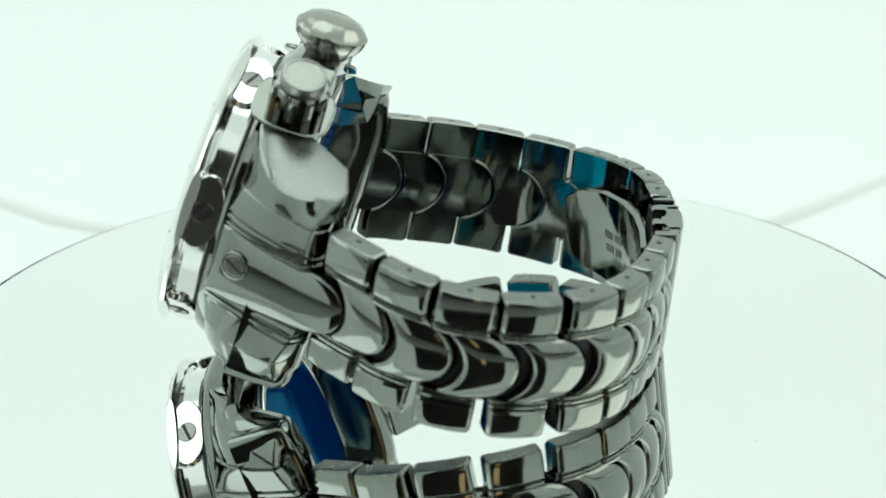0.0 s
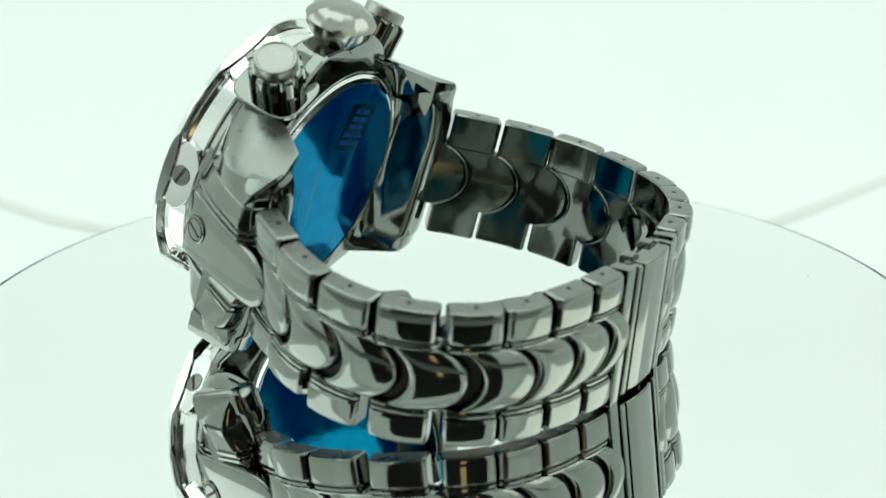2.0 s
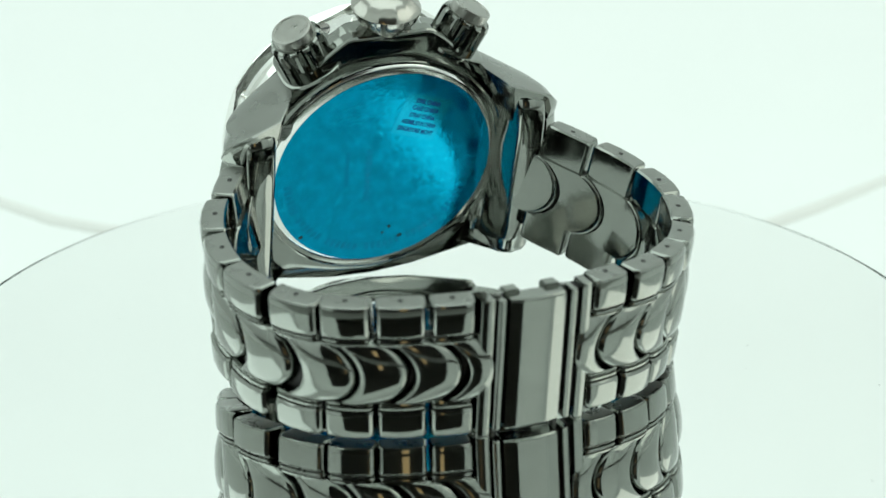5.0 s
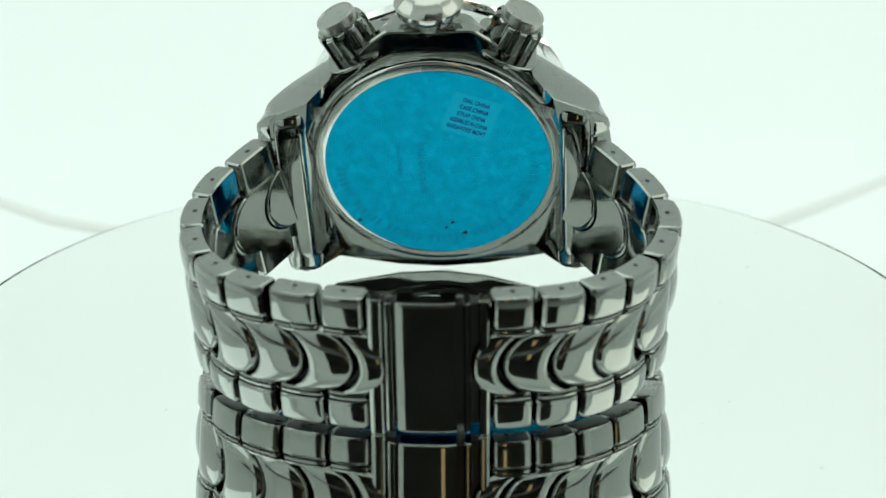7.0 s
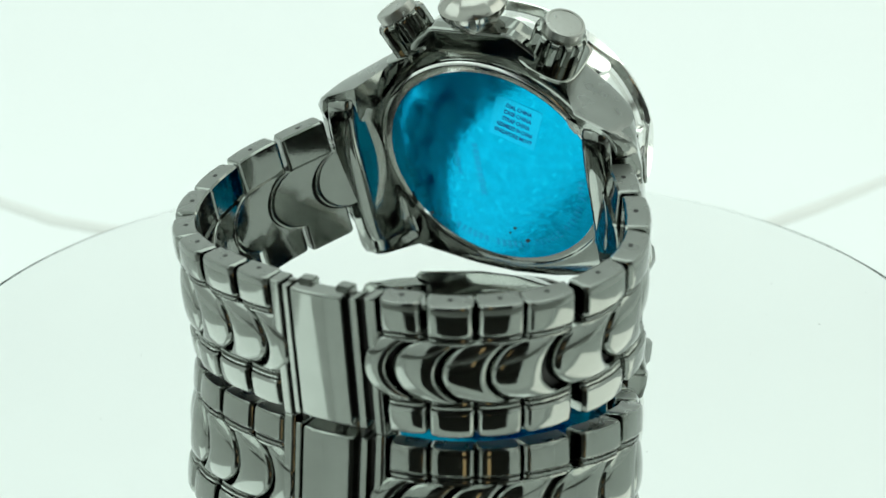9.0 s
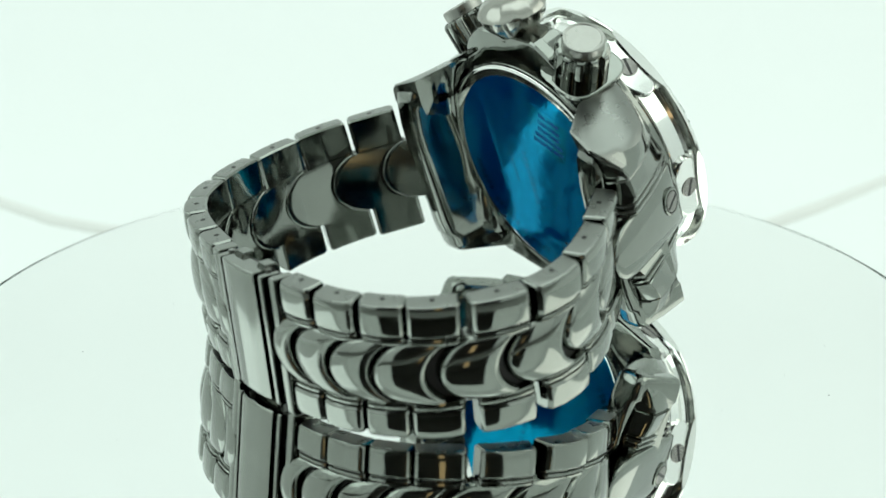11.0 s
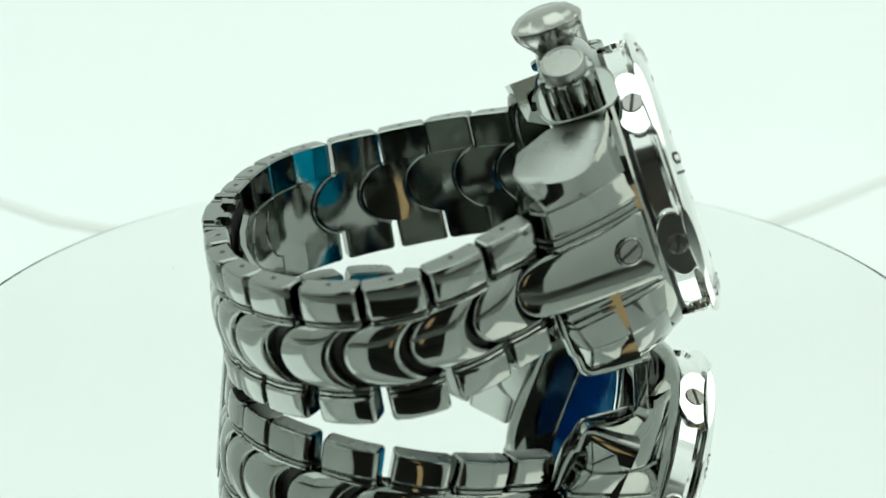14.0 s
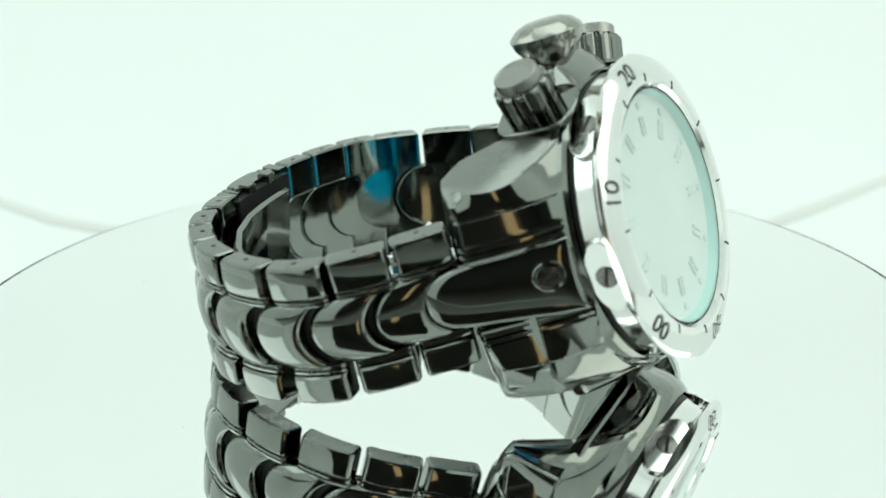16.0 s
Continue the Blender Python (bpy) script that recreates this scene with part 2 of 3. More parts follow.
def link_frames(tops, sign, end):
    pts = [Vector(p) for p in tops]
    first = pts[0] + (pts[0] - pts[1]) * 0.9
    ext = [first] + pts + [Vector(end)]
    out = []
    for k in range(1, len(ext) - 1):
        t = (ext[k + 1] - ext[k - 1]).normalized()
        up = (Vector((0, 0, 1)) - t * t.z).normalized()
        d = t.cross(up)
        lean = radians(LEAN[k - 1])
        if d.dot(Vector((ext[k].x, ext[k].y + 6, 0))) < 0:
            d = -d
        up, d = up * math.cos(lean) + d * math.sin(lean), d * math.cos(lean) - up * math.sin(lean)
        p = ((ext[k + 1] - ext[k]).length + (ext[k] - ext[k - 1]).length) / 2
        a = (ext[k] - ext[k - 1]).normalized().angle((ext[k + 1] - ext[k]).normalized())
        out.append((ext[k] - up * BAND / 2, t, up, d, p, a / p))
    return out


def build_link(fr, last, tongue=False):
    org, t, up, d, p, kap = fr
    A = 5.6 if not last else 3.2
    gap = 0.28

    def L(s, z, o):
        return W(org + t * s + up * z + d * (o - kap * 0.5 * s * s))

    half = p / 2 - gap
    # middle piece: a domed crescent whose tip points to the clasp
    nz, ns = 22, 10
    ZM = 5.6
    bm = bmesh.new()
    front, back = [], []
    for i in range(nz + 1):
        z = ZM * math.sin((i / nz - 0.5) * math.pi)
        q = max(0.0, 1 - (z / ZM) ** 2)
        c = A * q ** 0.62
        s0, s1 = (-p / 2 + (5.6 * q ** 0.62) + gap if not tongue else p * 0.22), p / 2 + c - gap
        fr_row, bk_row = [], []
        for j in range(ns + 1):
            g = (0, 0.035, 0.08, 0.14, 0.3, 0.5, 0.7, 0.86, 0.92, 0.965, 1)[j]
            s = s0 + (s1 - s0) * g
            e = min(g, 1 - g) / 0.14
            roll = 0.0 if e >= 1 else 0.85 * (1 - math.sqrt(1 - (1 - e) ** 2))
            o = 0.55 + 1.75 * q ** 0.5 + 0.5 * math.sin(math.pi * g ** 0.8) - roll
            if tongue:
                o = -0.6
            fr_row.append(bm.verts.new(L(s, z, o)))
            bk_row.append(bm.verts.new(L(s, z, -2.3 + (0.75 * (1 - min(1.0, (1 - g) / 0.08)) if g > 0.5 else 0.3 * (g < 0.01)))))
        front.append(fr_row)
        back.append(bk_row)
    for i in range(nz):
        for j in range(ns):
            bm.faces.new((front[i][j], front[i + 1][j], front[i + 1][j + 1], front[i][j + 1]))
            bm.faces.new((back[i][j], back[i][j + 1], back[i + 1][j + 1], back[i + 1][j]))
        bm.faces.new((front[i][0], back[i][0], back[i + 1][0], front[i + 1][0]))
        bm.faces.new((front[i][ns], front[i + 1][ns], back[i + 1][ns], back[i][ns]))
    for i, o in ((0, 1), (nz, 0)):
        for j in range(ns):
            bm.faces.new((front[i][j], front[i][j + 1], back[i][j + 1], back[i][j]))
    ob = part("end_tongue" if tongue else "bracelet_link", bm, GUN, watch, "", 40)
    # raised rim along the rounded tab on the inside
    rim = []
    for i in range(17):
        z = ZM * 0.985 * math.sin((i / 16 - 0.5) * math.pi)
        s = p / 2 - gap + 0.1 + A * max(0.0, 1 - (z / ZM) ** 2) ** 0.62
        rim.append((s, z))
    rings = []
    for i, (s, z) in enumerate(rim):
        (sa, za), (sb, zb) = rim[max(i - 1, 0)], rim[min(i + 1, 16)]
        n = math.hypot(sb - sa, zb - za)
        ns_, nz_ = (zb - za) / n, -(sb - sa) / n
        rings.append([L(s + ns_ * 0.30 * math.cos(a), z + nz_ * 0.30 * math.cos(a), -2.05 + 0.34 * math.sin(a)) for a in np.linspace(0, 2 * math.pi, 8, False)])
    part("link_rim", loft(rings), GUN, ob, "", 60)
    if tongue:
        return ob
    # upper and lower blocks with a rib along the middle piece
    sec = [(-1.9, 4.9), (-1.9, 11.5), (-1.6, 11.8), (1.25, 11.8), (1.7, 11.62), (1.98, 11.2), (2.08, 9.6), (2.05, 7.6), (1.92, 6.75), (1.7, 6.5), (1.2, 6.38), (1.2, 6.22), (1.62, 6.1),
           (1.66, 5.75), (1.2, 5.55), (1.2, 5.42), (1.5, 5.3), (1.42, 4.95), (0.9, 4.75)]
    for sg, nm in ((1, "upper_block"), (-1, "lower_block")):
        rings = []
        for s, k in ((-half, 0.5), (-half + 0.35, 0.1), (-half + 0.7, 0), (-half * 0.33, 0), (half * 0.33, 0), (half - 0.7, 0), (half - 0.35, 0.1), (half, 0.5)):
            rings.append([L(s, sg * (z - (k * 0.6 if z > 11 else 0) - (0.65 if sg < 0 and z > 7 else 0)), o + (0.30 * (1 - (s / half) ** 2) if o > 1 else 0) - (k if o > 0 else -k * 0.4)) for o, z in sec])
        bm = loft(rings)
        bl = part(nm, bm, [GUN, BRUSH], ob, "", 30)
        for f in bl.data.polygons:
            if f.normal.dot(up) * sg > 0.9:
                f.material_index = 1
    # dark filler behind the pieces, so the gaps between links read as shaded
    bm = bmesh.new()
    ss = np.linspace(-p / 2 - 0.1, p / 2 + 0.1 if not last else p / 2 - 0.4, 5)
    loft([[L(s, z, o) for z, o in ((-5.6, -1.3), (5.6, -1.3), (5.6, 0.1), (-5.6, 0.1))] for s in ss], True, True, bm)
    part("link_gap_shade", bm, DARK, ob)
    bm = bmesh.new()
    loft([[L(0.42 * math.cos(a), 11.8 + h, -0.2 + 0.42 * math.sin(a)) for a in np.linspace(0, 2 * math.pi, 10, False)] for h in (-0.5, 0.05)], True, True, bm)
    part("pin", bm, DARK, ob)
    return ob


for tops, sg, end in ((SIDE_P, 1, (9.0, -36.9, 23.7)), (SIDE_M, -1, (-4.0, -36.9, 23.7))):
    frs = link_frames(tops, sg, end)
    a0, b0 = Vector(tops[0]), Vector(tops[1])
    org, t, up, d, p, kap = frs[0]
    build_link((a0 + (a0 - b0) * 0.97 - up * BAND / 2, (b0 - a0).normalized(), up, d, p, kap * 0.5), False, True)
    for k, fr in enumerate(frs):
        build_link(fr, k == len(frs) - 1)


# clasp
def slab(x0, x1, z0, z1, yo, yi, bow=0.0, bev=0.5, n=6):
    """An upright plate across the front of the bracelet, rounded at its edges."""
    def P(x, y, z):
        return W((x, y + bow * ((x - 2.3) / 9.0) ** 2 + (23.5 - z) * 0.11, z))
    rings = []
    for z, k in ((z0, 1), (z0 + bev * 0.4, 0.35), (z0 + bev, 0), (z1 - bev, 0), (z1 - bev * 0.4, 0.35), (z1, 1)):
        b = bev * k
        ring = [P(x, yo + b * 0.7 + (bev * 0.8 * (abs(2 * (x - x0) / (x1 - x0) - 1) ** 6)), z) for x in np.linspace(x0 + b * 0.3, x1 - b * 0.3, n + 1)]
        ring += [P(x, yi, z) for x in np.linspace(x1 - b * 0.3, x0 + b * 0.3, n + 1)]
        rings.append(ring)
    return loft(rings)


clasp = part("clasp", slab(-2.4, 6.6, 1.0, 23.4, -40.0, -36.4, 0.6), [GUN], watch, "polished plain folding clasp plate")
part("clasp_strip", slab(-4.1, -2.9, 0.9, 23.3, -39.6, -36.2, 0.6, 0.3), GUN, clasp)
part("clasp_strip", slab(-6.6, -4.5, 0.02, 23.6, -39.4, -35.6, 0.6, 0.4), GUN, clasp)
part("clasp_strip", slab(7.7, 8.7, 0.9, 23.3, -39.6, -36.2, 0.6, 0.3), GUN, clasp)
part("clasp_strip", slab(9.9, 11.5, 0.02, 23.6, -39.3, -35.6, 0.6, 0.4), GUN, clasp)
# dark filler behind the plates: the shade in the clasp's gaps as colour
part("clasp_gap_shade", slab(-6.0, 10.8, 1.6, 22.6, -38.0, -35.0, 0.6, 0.4), DARK, clasp)


for zc in (22.7, 1.0):
    for xc in (-3.5, 7.0):
        bm = bmesh.new()
        loft([[W((xc + 0.55 * math.cos(a), -37.0 + (23.5 - zc) * 0.11 + 0.55 * math.sin(a), zc + h)) for a in np.linspace(0, 2 * math.pi, 12, False)] for h in (-0.9, 0.9)], True, True, bm)
        part("hinge_pin", bm, BRUSH, clasp)
for xc in (-1.2, 5.4):
    bm = bmesh.new()
    loft([[W((xc + x, -36.4 + y, 22.6 + h)) for x, y in ((-1.3, -0.8), (1.3, -0.8), (1.3, 1.6), (-1.3, 1.6))] for h in (-0.5, 1.4)], True, True, bm)
    bmesh.ops.bevel(bm, geom=bm.edges[:], offset=0.25, segments=2, affect="EDGES")
    part("clasp_latch", bm, GUN, clasp)


def blade():
    """The folding blade along the inside of the bracelet."""
    path = [(-4, -34.4), (4, -34.2), (11, -33.3), (18, -31.2), (24, -27.8), (28.4, -23.6), (30.6, -20.6)]
    hs = [8.6, 8.6, 8.6, 8.5, 8.2, 7.2, 5.0]
    rings = []
    for i, (x, y) in enumerate(path):
        a, b = path[max(i - 1, 0)], path[min(i + 1, len(path) - 1)]
        tv = Vector((b[0] - a[0], b[1] - a[1], 0)).normalized()
        nv = Vector((-tv.y, tv.x, 0))
        h = hs[i]
        ring = []
        for z, o in ((-h, 0.1), (-h + 0.4, -0.25), (-h * 0.5, -0.1), (h * 0.5, -0.1), (h - 0.4, -0.25), (h, 0.1), (h - 0.3, 1.0), (0, 0.75), (-h + 0.3, 1.0)):
            ring.append(W(Vector((x, y, 12.0 + z)) + nv * (o + 0.4)))
        rings.append(ring)
    b = part("clasp_blade", loft(rings), GUN, clasp, "curved folding blade inside the clasp")
    a0, a1 = Vector((18, -31.2, 0)), Vector((24, -27.8, 0))
    tv = (a1 - a0).normalized()
    nv = Vector((-tv.y, tv.x, 0))
    for row in range(2):
        for k in range(9):
            if (k + row) % 5 == 4:
                continue
            q = a0 + tv * (0.4 + 0.68 * k) + nv * 1.2
            bm = bmesh.new()
            loft([[W(q + tv * x + Vector((0, 0, 12.8 - 2.4 * row + z)) + nv * h) for x, z in ((-0.2, -0.65), (0.2, -0.65), (0.2, 0.65), (-0.2, 0.65))] for h in (-0.3, 0.08)], True, True, bm)
            part("stamped_mark", bm, BRUSH, clasp, smooth=0)
    return b


blade()


# ---- the case ----
def outline(k):
    """Radius of the middle case by angle at depth k (0 at the bezel, 1 at the back)."""
    pts = [(0, 24.0), (20, 24.2), (34, 24.3), (46, 24.0), (56, 23.9), (64, 24.6), (71, 25.8), (76, 27.4), (90, 27.0), (104, 27.4), (109, 25.8), (116, 24.6), (124, 23.9),
           (134, 24.0), (146, 24.3), (160, 24.2), (180, 24.0), (200, 25.0), (225, 25.2), (255, 24.9), (270, 25.4), (285, 24.9), (315, 25.2), (340, 25.0), (360, 24.0)]
    ang = [a for a, r in pts]
    rad = [r for a, r in pts]
    n = 144
    res = []
    for i in range(n):
        a = 360 * i / n
        r = float(np.interp(a, ang, rad))
        r = 24.0 + (r - 24.0) * k
        res.append((r * math.cos(radians(a)), r * math.sin(radians(a))))
    return res


def middle_case():
    rings = []
    for w, k, inset in ((-3.5, 0, 0.5), (-4.1, 0, 0.0), (-5.2, 0.55, 0.0), (-6.8, 1, 0.0), (-11.5, 1, 0.0), (-12.6, 1, 0.35), (-13.0, 1, 1.1)):
        ring = []
        for x, v in outline(k):
            f = 1 - inset / math.hypot(x, v)
            ring.append(C((x * f, v * f, w)))
        rings.append(ring)
    part("middle_case", loft(rings), GUN, watch, "polished gunmetal middle case", 30)


middle_case()


def flank_block(sx, front, back, chamfer, bows, inner_front, inner_back, steps=12):
    """A block of the case's flank: lines run from the bezel's seat to the back, where the block is chamfered in towards the bar. Points are (x, v, w)."""
    def P(p):
        return C((p[0] * sx, p[1] - 0.026 * p[0], p[2]))
    rings = []
    for k in range(steps + 1):
        g = k / steps
        ring = []
        for f, e in list(zip(front, back)) + [(inner_front[i], inner_back[i]) for i in range(2)]:
            bow, sag = bows[len(ring)] if len(ring) < len(front) else (0.0, 0.0)
            swell = math.sin(math.pi * g ** 0.8)
            ring.append((f[0] + (e[0] - f[0]) * g + bow * swell, f[1] + (e[1] - f[1]) * g - sag * swell, f[2] + (e[2] - f[2]) * g))
        rings.append(ring)
    last = rings[-1]
    n = len(front)
    for t in (0.12, 0.5, 1.0):
        ring = []
        for j, p in enumerate(last):
            c = chamfer[j] if j < n else 0.2
            ring.append((p[0] - c * t ** 1.3, p[1], p[2] - c * (t ** 0.8)))
        rings.append(ring)
    lead = [(p[0] - 0.35, p[1], p[2] + 0.35) for p in rings[0]]
    rings = [lead] + rings
    bm = bmesh.new()
    rows = [[bm.verts.new(P(p)) for p in r] for r in rings]
    m = len(rows[0])
    for a, b in zip(rows, rows[1:]):
        for i in range(m):
            j = (i + 1) % m
            bm.faces.new((a[i], a[j], b[j], b[i]))
    # both ends close towards a point inside the block
    for row, ring, sink in ((rows[0], rings[0], -1.0), (rows[-1], rings[-1], 0.4)):
        q = [sum(p[i] for p in ring) / m for i in range(3)]
        hub = bm.verts.new(P(((q[0] + ring[-1][0]) / 2, q[1], q[2] + sink)))
        for i in range(m):
            bm.faces.new((row[i], row[(i + 1) % m], hub))
    return bm


UPPER_F = [(12.6, 20.2, -4.2), (14.6, 19.0, -4.3), (15.9, 17.9, -4.4), (16.6, 17.1, -4.4), (19.6, 13.7, -4.5), (21.3, 11.0, -4.6), (21.5, 10.6, -4.6), (21.1, 10.35, -4.6), (21.4, 10.1, -4.6), (22.9, 7.5, -4.6), (23.3, 6.7, -4.6),
           (22.9, 6.45, -4.6), (23.0, 6.2, -4.6), (23.55, 6.0, -4.6), (23.6, 5.6, -4.6), (23.1, 5.35, -4.6), (23.1, 5.1, -4.6), (23.6, 4.9, -4.6), (23.6, 4.5, -4.6), (22.9, 3.6, -4.6)]
UPPER_B = [(17.6, 19.2, -14.6), (21.2, 18.2, -19.6), (26.6, 16.9, -20.6), (28.3, 15.8, -20.0), (30.3, 13.4, -18.6), (30.6, 11.7, -17.9), (30.6, 11.2, -17.8), (30.2, 10.95, -17.8), (30.5, 10.7, -17.8), (30.9, 8.0, -17.8), (30.8, 7.0, -17.9),
           (30.3, 6.75, -17.9), (30.3, 6.5, -17.9), (30.8, 6.3, -18.0), (30.8, 5.9, -18.0), (30.3, 5.65, -18.0), (30.3, 5.4, -18.0), (30.8, 5.2, -18.1), (30.8, 4.8, -18.1), (29.8, 3.6, -18.1)]
UPPER_C = [0.0, 0.2, 0.5, 0.9, 2.0, 2.6, 2.6, 2.6, 2.6, 2.8, 2.8, 2.7, 2.7, 2.8, 2.8, 2.7, 2.7, 2.8, 2.8, 2.6]
UPPER_W = [(1.0, 0.0), (4.2, 0.9), (6.0, 2.3), (5.8, 2.3), (2.9, 1.2), (1.5, 0.2), (1.4, 0), (1.4, 0), (1.4, 0)] + [(0.8, 0)] * 11
LOWER_F = [(22.6, -6.0, -4.6), (23.1, -7.0, -4.6), (23.0, -7.4, -4.6), (22.5, -7.6, -4.6), (22.5, -7.9, -4.6), (22.9, -8.1, -4.7), (22.7, -8.5, -4.7), (22.2, -8.7, -4.7), (22.2, -8.95, -4.7), (22.4, -9.2, -4.7), (20.9, -11.9, -4.9),
           (19.4, -13.9, -5.0), (18.9, -14.1, -5.0), (18.9, -14.4, -5.0), (16.3, -17.4, -5.2), (13.6, -19.9, -5.4), (10.8, -22.0, -5.6), (9.6, -22.4, -5.7), (8.4, -22.0, -5.8)]
LOWER_B = [(29.2, -5.4, -20.2), (30.3, -6.6, -19.8), (30.3, -7.0, -19.7), (29.8, -7.2, -19.6), (29.8, -7.5, -19.6), (30.3, -7.7, -19.5), (30.3, -8.1, -19.3), (29.8, -8.3, -19.2), (29.8, -8.6, -19.1), (30.3, -8.8, -19.0), (30.4, -11.0, -18.2),
           (30.2, -12.5, -17.7), (29.7, -12.7, -17.7), (29.9, -13.0, -17.7), (29.0, -15.4, -18.5), (27.4, -17.4, -19.3), (25.6, -18.7, -20.1), (24.6, -18.9, -20.3), (22.0, -18.4, -20.0)]
LOWER_W = [(0.5, 0)] * 5 + [(0.6, 0)] * 5 + [(1.3, 0), (2.5, 0), (2.4, 0), (2.5, 0), (4.0, 0), (4.4, 0), (3.6, 0), (3.0, 0), (1.5, 0)]
LOWER_C = [1.0, 1.6, 1.6, 1.6, 1.7, 1.8, 1.9, 1.9, 2.0, 2.1, 2.5, 2.6, 2.6, 2.6, 2.0, 1.2, 0.5, 0.2, 0.1]


def lugs(sx):
    lug = part("lug", flank_block(sx, UPPER_F, UPPER_B, UPPER_C, UPPER_W, [(13.0, 3.8, -4.6), (10.0, 17.0, -4.2)], [(23.6, 3.8, -14.5), (18.4, 17.6, -13.2)]), [GUN, BRUSH], watch, "", 26)
    for f in lug.data.polygons:
        if f.normal.dot(AX_U) > 0.62:
            f.material_index = 1
    part("lug_lower", flank_block(sx, LOWER_F, LOWER_B, LOWER_C, LOWER_W, [(6.0, -22.8, -5.8), (13.0, -6.2, -4.6)], [(19.5, -19.2, -13.4), (23.6, -5.6, -14.5)]), GUN, lug, "", 26)
    # upright bar behind the lug, with the hollow that sweeps up to it from the case back
    rings = []
    for v, ridge, wide in ((-19.4, -19.6, 0.55), (-19.2, -20.6, 0.8), (-18.6, -21.3, 1.0), (-17.4, -21.7, 1.05), (-15.2, -21.9, 1.05), (-14.6, -22.4, 0.88), (-12, -22.6, 0.86), (-9, -22.6, 0.86), (-6, -22.6, 0.86), (-3, -22.6, 0.86), (0, -22.6, 0.86),
                           (3, -22.6, 0.86), (6, -22.6, 0.86), (9, -22.4, 0.88), (11.5, -22.0, 0.9), (12.1, -21.9, 0.92), (13.4, -21.6, 0.92), (14.6, -21.2, 0.9), (15.2, -20.6, 0.82)):
        half = 3.0 * wide
        x0, x1 = 24.6 - half, 24.6 + half
        xi = min(x0 - 0.4, max(18.6, math.sqrt(max(0.0, 23.2 ** 2 - v * v))))
        d = x0 - xi
        ring = [(xi - 0.4, -11.6), (xi, -13.0), (xi + 0.3 * d, -13.4), (xi + 0.58 * d, -14.5), (xi + 0.82 * d, -16.4), (x0, ridge + 1.9), (x0 + 0.12 * half, ridge + 0.8), (x0 + 0.42 * half, ridge + 0.12), (24.6, ridge),
                (x1 - 0.42 * half, ridge + 0.12), (x1 - 0.12 * half, ridge + 0.8), (x1, ridge + 1.9), (x1 + 0.3, -16.0), (x1 + 0.3, -11.6)]
        base = -11.6 if v < 12 else -17.6
        rings.append([C((x * sx, v, min(w, base))) for x, w in ring])
    part("lug_bar", loft(rings), GUN, lug, "", 40)
    # the blunt horn between the blocks, which meets the first link
    rings = []
    for w, hv, out, mid in ((-4.3, 5.5, 0.1, -1.4), (-4.7, 5.75, 0.8, -1.35), (-6.2, 5.75, 1.15, -1.3), (-8.5, 5.7, 1.35, -1.2), (-11, 5.6, 1.5, -1.05), (-14, 5.4, 1.6, -0.9), (-17, 5.2, 1.65, -0.7), (-19.5, 5.0, 1.6, -0.6), (-21.5, 4.75, 1.5, -0.5),
                            (-23.2, 4.3, 1.3, -0.5), (-24.5, 3.7, 1.05, -0.5), (-25.4, 2.9, 0.8, -0.5), (-26.0, 1.9, 0.5, -0.5), (-26.3, 0.8, 0.2, -0.5)):
        x = 23.7 + 0.385 * (-4.6 - w)
        thick = 6.0 if w > -12.6 else 3.2 if w > -19.0 else 1.2
        ring = []
        for a in np.linspace(0, math.pi, 19):
            ca, sa = math.cos(a), math.sin(a)
            ring.append((x + out * max(0.0, sa) ** 0.75, mid + hv * math.copysign(abs(ca) ** 0.8, ca)))
        ring += [(x - 0.8, mid - hv), (x - thick, mid - hv * 0.92), (x - thick, mid + hv * 0.92), (x - 0.8, mid + hv)]
        rings.append([C((px * sx, pv - 0.7, w)) for px, pv in ring])
    part("lug_horn", loft(rings), GUN, lug, "", 38)
    screw(lug, lambda p: C(((26.55 + p[2] - 0.385 * p[0]) * sx, -1.2 + p[1], -8.0 + p[0])), 1.75, 0.35, "case_screw", 2.3)
    return lug


def screw(parent, fn, r, h, name, collar=0.0):
    bm = bmesh.new()
    if collar:
        c = lathe([(0.01, -0.6), (collar, -0.6), (collar, 0.12), (collar - 0.25, 0.25), (r + 0.18, 0.22), (r + 0.05, -0.15), (0.01, -0.15)], 32, fn)
        part("screw_collar", c, GUN, parent)
    n = 28
    prof = [(r, -0.5), (r, h * 0.6), (r - 0.25, h), ]
    rings = [[fn((q * math.cos(2 * math.pi * i / n), q * math.sin(2 * math.pi * i / n), z)) for i in range(n)] for q, z in prof]
    loft(rings, True, True, bm)
    s = part(name, bm, SCREW, parent)
    b = bmesh.new()
    ct, st = math.cos(0.35), math.sin(0.35)
    def bar(u, v, z):
        return fn((u * ct - v * st, u * st + v * ct, z))
    loft([[bar(-r * 0.92, -0.26, z), bar(r * 0.92, -0.26, z), bar(r * 0.92, 0.26, z), bar(-r * 0.92, 0.26, z)] for z in (h - 0.1, h + 0.02)], True, True, b)
    part("screw_slot", b, INK, parent, smooth=0)


lugs(1)
lugs(-1)

# case back, film and label
def on_back(p):
    return C((p[0] + 0.1, p[1] - 0.2, p[2]))


